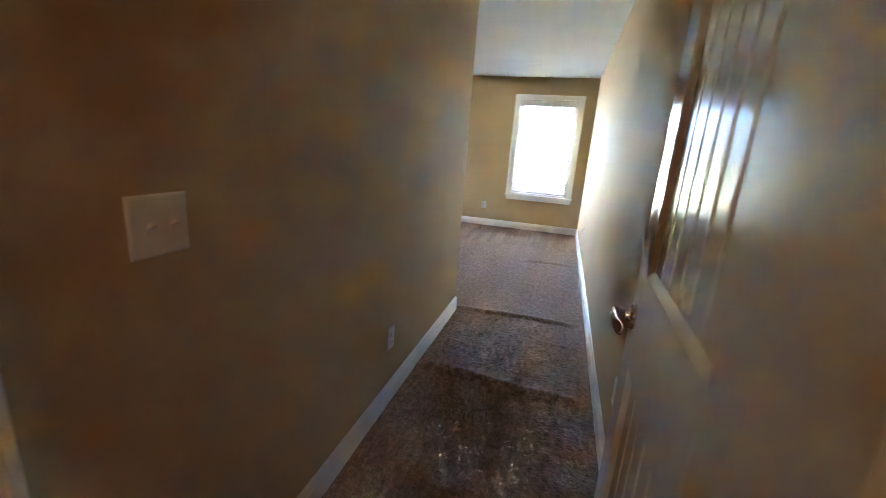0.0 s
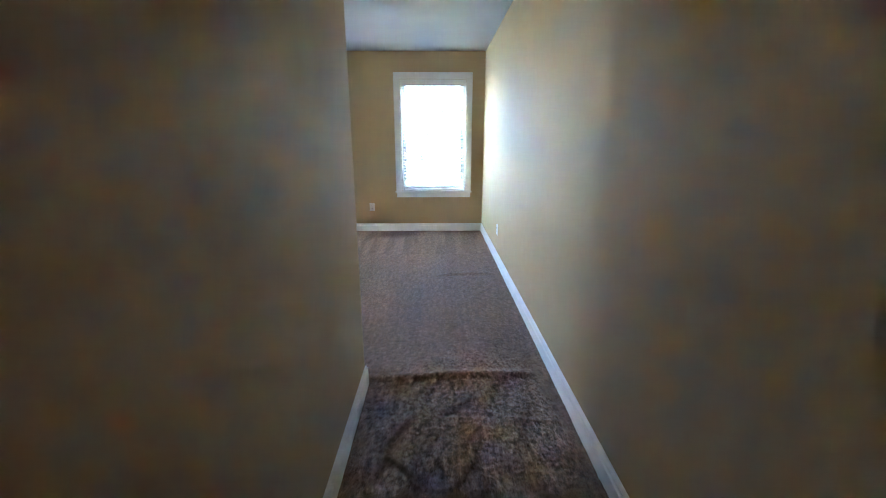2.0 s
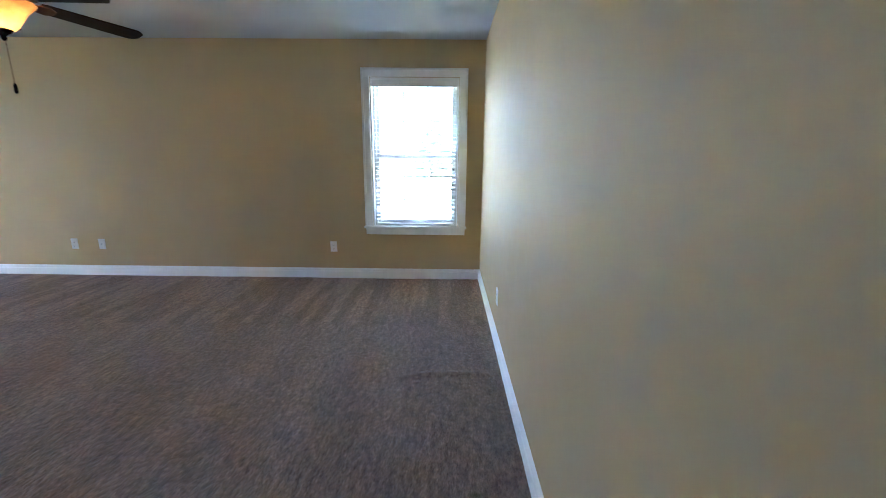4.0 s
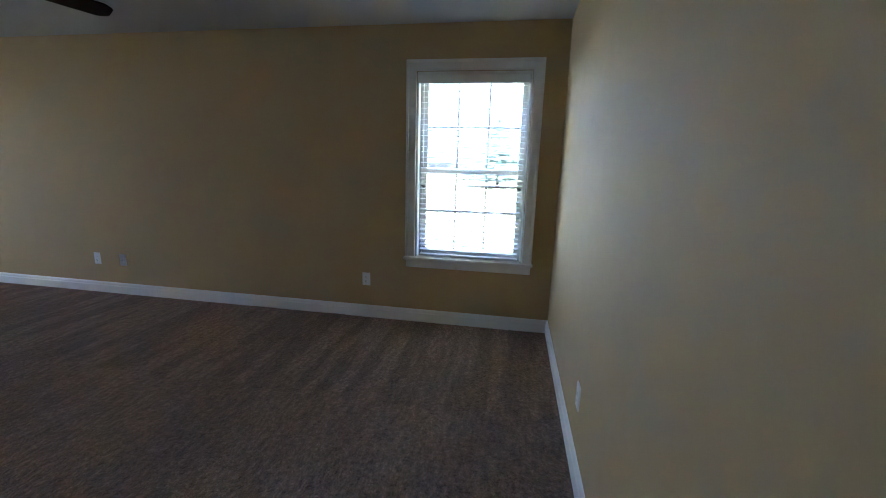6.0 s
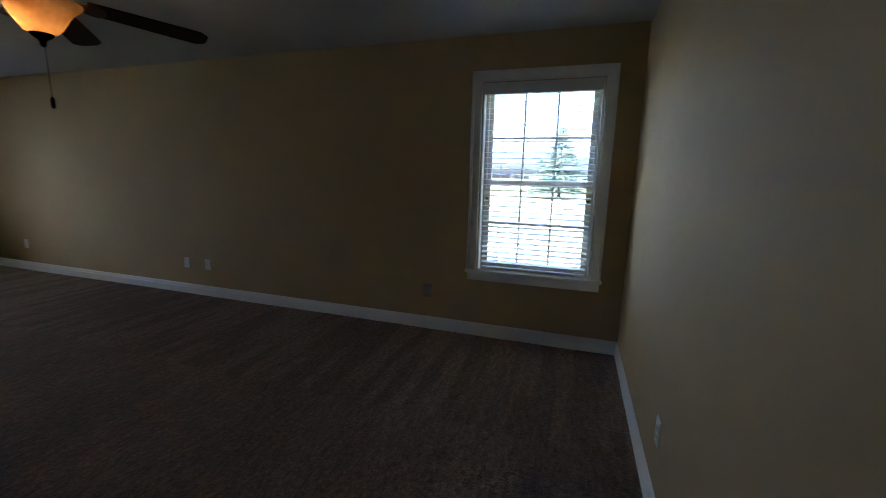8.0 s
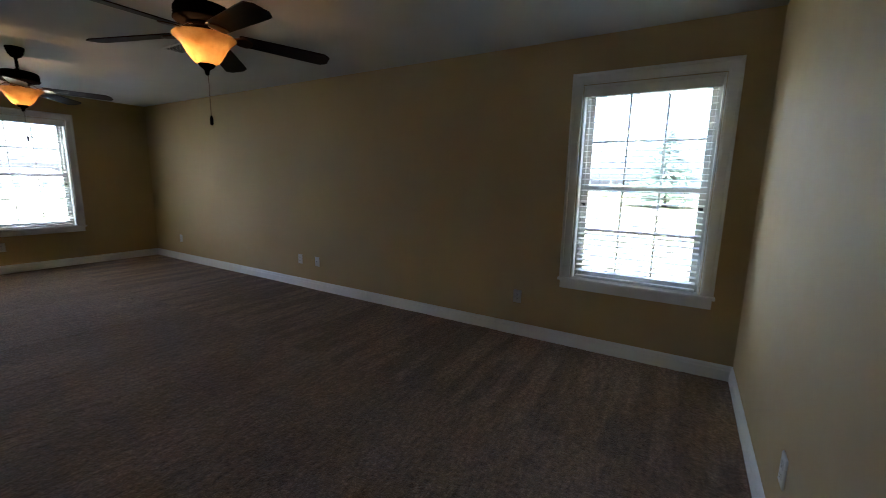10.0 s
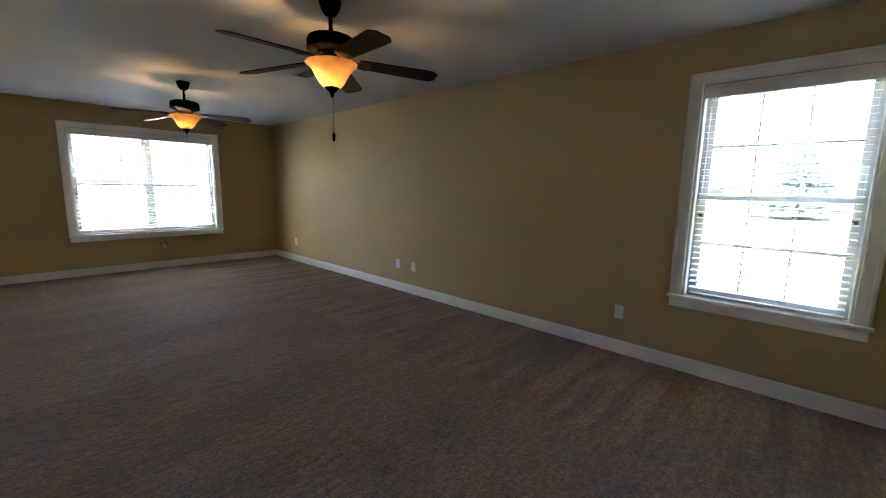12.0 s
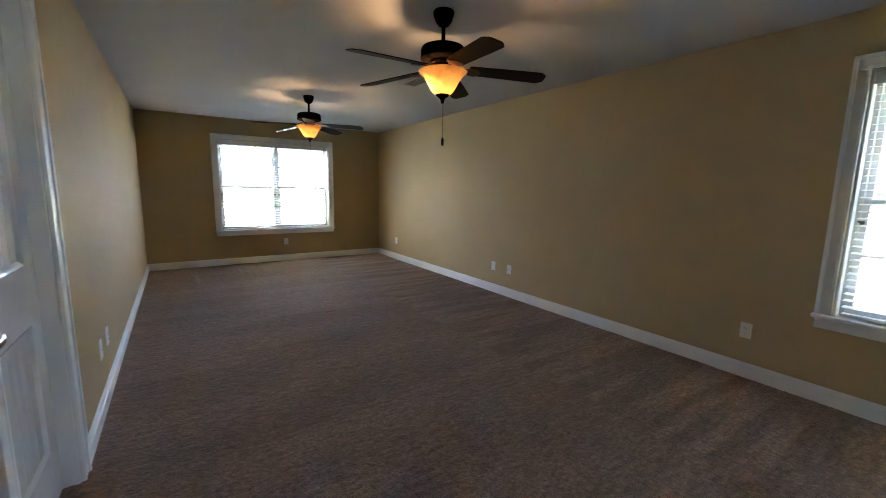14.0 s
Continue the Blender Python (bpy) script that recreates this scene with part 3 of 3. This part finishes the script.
# ---- outlets and switches: local frame as for windows ----
def wall_plate(name, m, wide, label, category, kind_of, group=""):
    o = empty(name, m, label, category, group)
    h = 0.116
    bm = bmesh.new()
    a, b = wide / 2, h / 2
    loops = [[bm.verts.new((sx * (a - i), -y, sz * (b - i))) for sx, sz in ((-1, -1), (1, -1), (1, 1), (-1, 1))] for i, y in ((0, 0.0), (0, 0.0035), (0.003, 0.0062), (0.007, 0.0068))]
    for r, q in zip(loops, loops[1:]):
        for i in range(4):
            bm.faces.new((r[i], r[(i + 1) % 4], q[(i + 1) % 4], q[i]))
    bm.faces.new(loops[-1])
    bm.faces.new(loops[0][::-1])
    part("plate", bm, PLASTIC, o)

    def screw(x, z):
        s = part("screw", lathe([(0, 0.0060), (0.0033, 0.0068), (0.0030, 0.0080), (0, 0.0084)], 10), PLASTIC, o)
        s.matrix_basis = pose(x, 0, z, 90)
    if kind_of == "duplex":
        screw(0, 0)
        for z in (0.0195, -0.0195):
            f = part("receptacle", boxes((-0.0165, 0.0165, -0.0092, -0.0055, z - 0.014, z + 0.014)), PLASTIC, o, bevel=0.003)
            # raised dark blocks in place of shaded holes
            part("slot", boxes((-0.0078, -0.0054, -0.0097, -0.0085, z - 0.003, z + 0.006)), HOLE_SHADE, f)
            part("slot", boxes((0.0054, 0.0078, -0.0097, -0.0085, z - 0.003, z + 0.005)), HOLE_SHADE, f)
            part("slot", boxes((-0.0022, 0.0022, -0.0097, -0.0085, z - 0.0105, z - 0.0062)), HOLE_SHADE, f)
    elif kind_of == "coax":
        screw(0, 0.042), screw(0, -0.042)
        j = part("coax_jack", lathe([(0, 0.006), (0.0078, 0.006), (0.0078, 0.009), (0.0050, 0.009), (0.0050, 0.018), (0.0035, 0.018), (0.0035, 0.012), (0, 0.012)], 12), STEEL, o, "dull metal cable jack")
        j.matrix_basis = pose(0, 0, 0, 90)
    else:
        for x in (-0.023, 0.023):
            screw(x, 0.030), screw(x, -0.030)
            part("toggle_slot", boxes((x - 0.0052, x + 0.0052, -0.0075, -0.006, -0.012, 0.012)), PLASTIC, o)
            t = part("toggle", boxes((-0.0042, 0.0042, -0.017, 0.0, -0.0045, 0.0045)), PLASTIC, o, bevel=0.0012)
            t.matrix_basis = pose(x, -0.006, 0.0, -28)
    return o


Q_N, Q_W, Q_S, Q_E, Q_C = (lambda x, z: pose(x, 0, z)), (lambda y, z: pose(-L, y, z, 0, 0, 90)), (lambda x, z: pose(x, -W, z, 0, 0, 180)), (lambda y, z: pose(0, y, z, 0, 0, -90)), (lambda y, z: pose(-CW, y, z, 0, 0, 90))
OZ = 0.353
duplex = "white duplex outlet with wall plate low on the tan wall"
for m in (Q_N(-1.602, OZ), Q_N(-4.467, OZ), Q_N(-7.31, OZ), Q_W(-1.842, OZ), Q_S(-3.80, OZ), Q_E(-1.571, OZ), Q_E(-5.275, OZ), Q_C(-5.215, OZ)):
    wall_plate("outlet", m, 0.072, duplex, "electrical outlet", "duplex", "outlets on the walls")
for m in (Q_N(-4.163, OZ), Q_S(-3.53, OZ)):
    wall_plate("cable_outlet", m, 0.072, "white cable jack plate low on the wall beside an outlet", "cable outlet", "coax", "cable plates on the walls")
wall_plate("light_switch", Q_C(-6.345, 1.117), 0.118, "white double light switch on the tan corridor wall", "light switch", "toggle")


# ---- ceiling fans ----
def ceiling_fan(m, label):
    """Five blades, light bowl and pull chain; origin on the ceiling."""
    f = empty("ceiling_fan", m, label, "ceiling fan", "ceiling fans along the room")
    z = lambda v: v - H
    part("canopy", lathe([(0, 0), (0.062, 0), (0.065, -0.010), (0.061, -0.032), (0.050, -0.062), (0.034, -0.084), (0.018, -0.091), (0.0, -0.091)]), BRONZE, f, smooth=True)
    part("downrod", lathe([(0, z(2.36)), (0.0125, z(2.36)), (0.0125, z(2.262)), (0.018, z(2.256)), (0.020, z(2.236)), (0, z(2.236))], 20), BRONZE, f, smooth=True)
    part("motor_housing", lathe([(0, z(2.240)), (0.05, z(2.240)), (0.108, z(2.236)), (0.130, z(2.227)), (0.139, z(2.212)), (0.139, z(2.172)), (0.142, z(2.167)), (0.142, z(2.158)), (0.132, z(2.150)), (0.09, z(2.145)), (0, z(2.145))], 48), BRONZE, f, smooth=True)
    part("motor_vents", lathe([(0.1395, z(2.204)), (0.1405, z(2.203)), (0.1405, z(2.199)), (0.1395, z(2.198)), (0.1385, z(2.201))], 48), BRONZE, f)
    part("flywheel", lathe([(0, z(2.146)), (0.078, z(2.146)), (0.082, z(2.138)), (0.076, z(2.128)), (0, z(2.128))], 32), BRONZE, f, smooth=True)
    part("switch_housing", lathe([(0, z(2.129)), (0.046, z(2.129)), (0.050, z(2.122)), (0.050, z(2.096)), (0.060, z(2.090)), (0.064, z(2.080)), (0.030, z(2.076)), (0, z(2.076))], 32), BRONZE, f, smooth=True)
    # bell-shaped bowl, open above, with a thick rim
    out = [(0.154, 2.083), (0.150, 2.075), (0.137, 2.064), (0.119, 2.047), (0.104, 2.026), (0.090, 2.000), (0.075, 1.974), (0.058, 1.953), (0.035, 1.943), (0.012, 1.942)]
    inn = [(r - 0.005, zz + 0.004) for r, zz in reversed(out)]
    part("light_bowl", lathe([(r, z(v)) for r, v in out + inn] + [(0.154, z(2.083))], 48), ALABASTER, f, "amber marbled glass light bowl, lit", smooth=True)
    part("finial", lathe([(0, z(1.952)), (0.040, z(1.950)), (0.043, z(1.943)), (0.034, z(1.932)), (0.019, z(1.922)), (0.012, z(1.912)), (0.012, z(1.900)), (0.006, z(1.891)), (0, z(1.890))], 24), BRONZE, f, smooth=True)
    part("pull_chain", lathe([(0, z(1.892)), (0.0016, z(1.892)), (0.0016, z(1.680)), (0, z(1.680))], 8, center=(0.004, 0, 0)), COPPER, f)
    part("chain_fob", lathe([(0, z(1.682)), (0.004, z(1.680)), (0.0085, z(1.668)), (0.0085, z(1.638)), (0.005, z(1.629)), (0, z(1.629))], 16, center=(0.004, 0, 0)), BRONZE, f, smooth=True)
    for i in range(5):
        turn = pose(0, 0, 0, 0, 0, 72 * i)
        # forked blade iron dropping from the flywheel to the blade
        bm = bmesh.new()
        path = [(0.060, 2.137, 0.013), (0.090, 2.128, 0.011), (0.115, 2.108, 0.012), (0.140, 2.096, 0.020), (0.165, 2.092, 0.040), (0.205, 2.089, 0.046), (0.235, 2.087, 0.020)]
        rows = [[bm.verts.new((x, s * hw, z(zz) + dz - math.tan(radians(11)) * s * hw * (1 if x > 0.135 else 0))) for s, dz in ((-1, 0), (1, 0), (1, -0.006), (-1, -0.006))] for x, zz, hw in path]
        for r, q in zip(rows, rows[1:]):
            for k in range(4):
                bm.faces.new((r[k], r[(k + 1) % 4], q[(k + 1) % 4], q[k]))
        bm.faces.new(rows[0][::-1])
        bm.faces.new(rows[-1])
        iron = part("blade_iron", bm, COPPER, f, smooth=True)
        iron.matrix_basis = turn
        # blade with clipped tip corners
        bm = bmesh.new()
        outl = [(0.0, -0.050), (0.02, -0.056), (0.37, -0.067), (0.448, -0.068), (0.461, -0.066), (0.490, -0.043), (0.496, -0.033), (0.496, 0.033), (0.490, 0.043), (0.461, 0.066), (0.448, 0.068), (0.37, 0.067), (0.02, 0.056), (0.0, 0.050)]
        top = [bm.verts.new((x, y, 0.003)) for x, y in outl]
        bot = [bm.verts.new((x, y, -0.003)) for x, y in outl]
        bm.faces.new(top)
        bm.faces.new(bot[::-1])
        for k in range(len(outl)):
            j = (k + 1) % len(outl)
            bm.faces.new((top[k], bot[k], bot[j], top[j]))
        blade = part("blade", bm, BLADE, f, "dark cherry-stained wooden fan blade", bevel=0.0015)
        blade.matrix_basis = turn @ pose(0.165, 0, z(2.097), -11, 3.2)
        for x, y in ((0.030, 0.022), (0.030, -0.022), (0.058, 0.0)):
            bm = lathe([(0, -0.0115), (0.004, -0.0105), (0.0055, -0.0085), (0, -0.0085)], 10, center=(x, y, 0))
            part("screw", bm, COPPER, blade)
    return f


fan = ceiling_fan(pose(FANS[0][0], FANS[0][1], H, 0, 0, FANS[0][2]), "dark bronze five-blade ceiling fan with lit amber glass bowl")
copy_thing(fan, pose(FANS[1][0], FANS[1][1], H, 0, 0, FANS[1][2]))


# ---- ceiling register, hall light ----
def register(x, y):
    r = empty("ceiling_vent", pose(x, y, H), "white metal air register in the ceiling", "air vent")
    bm = bmesh.new()
    ring2 = ((-0.17, 0.17, -0.09, -0.07), (-0.17, 0.17, 0.07, 0.09), (-0.17, -0.15, -0.07, 0.07), (0.15, 0.17, -0.07, 0.07))
    for a, b, c, d in ring2:
        box(bm, a, b, c, d, -0.008, 0)
    part("frame", bm, CEIL, r, bevel=0.002)
    # dark sheet in place of the shade up the duct
    part("duct_shade", boxes((-0.15, 0.15, -0.07, 0.07, -0.0015, 0)), HOLE_SHADE, r)
    for i in range(9):
        s = part("louvre", boxes((-0.15, 0.15, -0.007, 0.007, -0.0006, 0.0006)), CEIL, r)
        s.matrix_basis = pose(0, -0.060 + 0.015 * i, -0.0065, 35)
    return r


register(-4.27, -1.31)

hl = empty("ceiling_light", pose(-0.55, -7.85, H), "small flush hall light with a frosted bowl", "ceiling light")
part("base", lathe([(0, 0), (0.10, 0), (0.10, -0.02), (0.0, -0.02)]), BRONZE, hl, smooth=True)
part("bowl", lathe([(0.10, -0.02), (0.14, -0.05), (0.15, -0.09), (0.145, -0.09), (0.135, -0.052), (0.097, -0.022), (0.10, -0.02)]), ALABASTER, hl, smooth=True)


# ---- out of doors ----
def ground():
    bm = bmesh.new()
    bmesh.ops.create_grid(bm, x_segments=60, y_segments=60, size=1500)
    for v in bm.verts:
        v.co.z = 0
    return finish(bm, "ground", GRASS, loc=(0, 0, GROUND), kind="structure", label="pale dry lawn", category="grass")


ground()
structure("house_base", boxes((-L - WT, 0.12, HALL_END - 0.12, WT, GROUND, -0.30)), SIDING)


def conifer(x, y, high, wide, seed, label, dense=900):
    rnd = random.Random(seed)
    t = empty("tree", pose(x, y, GROUND), label, "tree", "trees beyond the lawn")
    part("trunk", lathe([(0, 0), (0.030 * high, 0), (0.022 * high, 0.15 * high), (0.004 * high, 0.97 * high), (0, high)], 10), BARK, t)
    bm = bmesh.new()
    for i in range(dense):
        u = rnd.random() ** 0.7
        zc = high * (0.06 + 0.94 * (1 - u * 0.98))
        tier = 0.80 + 0.20 * math.sin(zc / high * 60)
        rad = wide / 2 * (u ** 0.85) * tier * rnd.uniform(0.85, 1.15)
        a = rnd.uniform(0, 2 * math.pi)
        sp = (0.5 + u) * 0.036 * high
        for k in range(11):
            q = rnd.uniform(0.25, 1.0)
            p = Vector((math.cos(a) * rad * q, math.sin(a) * rad * q, zc - 0.10 * rad * q + rnd.uniform(-0.1, 0.1)))
            d1 = Vector((math.cos(a + rnd.uniform(-0.6, 0.6)), math.sin(a + rnd.uniform(-0.6, 0.6)), rnd.uniform(-0.5, 0.1))) * sp * rnd.uniform(0.5, 1)
            d2 = Vector((-math.sin(a), math.cos(a), rnd.uniform(-0.3, 0.3))) * sp * 0.28
            v = [bm.verts.new(c) for c in (p - d2, p + d1, p + d2)]
            bm.faces.new(v)
    part("crown", bm, FOLIAGE, t)
    return t


conifer(-4.2, 90, 15.6, 22.0, 3, "tall blue-green spruce beyond the dry lawn", 2600)
conifer(-24, 150, 6.5, 7, 5, "small distant evergreen beyond the lawn", 300)
conifer(8, 160, 7, 8, 7, "small distant evergreen beyond the lawn", 300)


def far_house(x, y, turn, label):
    h = empty("house", pose(x, y, GROUND, 0, 0, turn), label, "house")
    part("wall", boxes((-8, 8, -5, 5, 0, 2.9)), SIDING, h)
    bm = bmesh.new()
    a = [bm.verts.new(p) for p in ((-8.5, -5.5, 2.8), (8.5, -5.5, 2.8), (8.5, 5.5, 2.8), (-8.5, 5.5, 2.8), (-6, 0, 5.2), (6, 0, 5.2))]
    for f in ((0, 1, 5, 4), (1, 2, 5), (2, 3, 4, 5), (3, 0, 4), (3, 2, 1, 0)):
        bm.faces.new([a[i] for i in f])
    part("roof", bm, SHINGLE, h)
    for wx in (-5.5, -2.6, 2.2, 5.4):
        win = part("window", boxes((wx - 0.75, wx + 0.75, -5.06, -5, 0.9, 2.3)), TRIM, h)
        part("pane", boxes((wx - 0.65, wx + 0.65, -5.10, -5.06, 1.0, 2.2)), DARKGLASS, win)
    d = part("door", boxes((-0.6, 0.4, -5.06, -5, 0, 2.1)), BARK, h)
    return h


far_house(-127, 25, 102, "low pale house with a grey roof across the lawn")


def rail_fence():
    f = empty("fence", pose(-95, 10, GROUND, 0, 0, 90), "pale post-and-rail fence across the lawn", "fence")
    for i in range(9):
        part("post", boxes((-12 + 3 * i - 0.08, -12 + 3 * i + 0.08, -0.08, 0.08, 0, 1.1)), SIDING, f)
    for z in (0.45, 0.9):
        part("rail", boxes((-12, 12, -0.12, -0.08, z - 0.06, z + 0.06)), SIDING, f)


rail_fence()
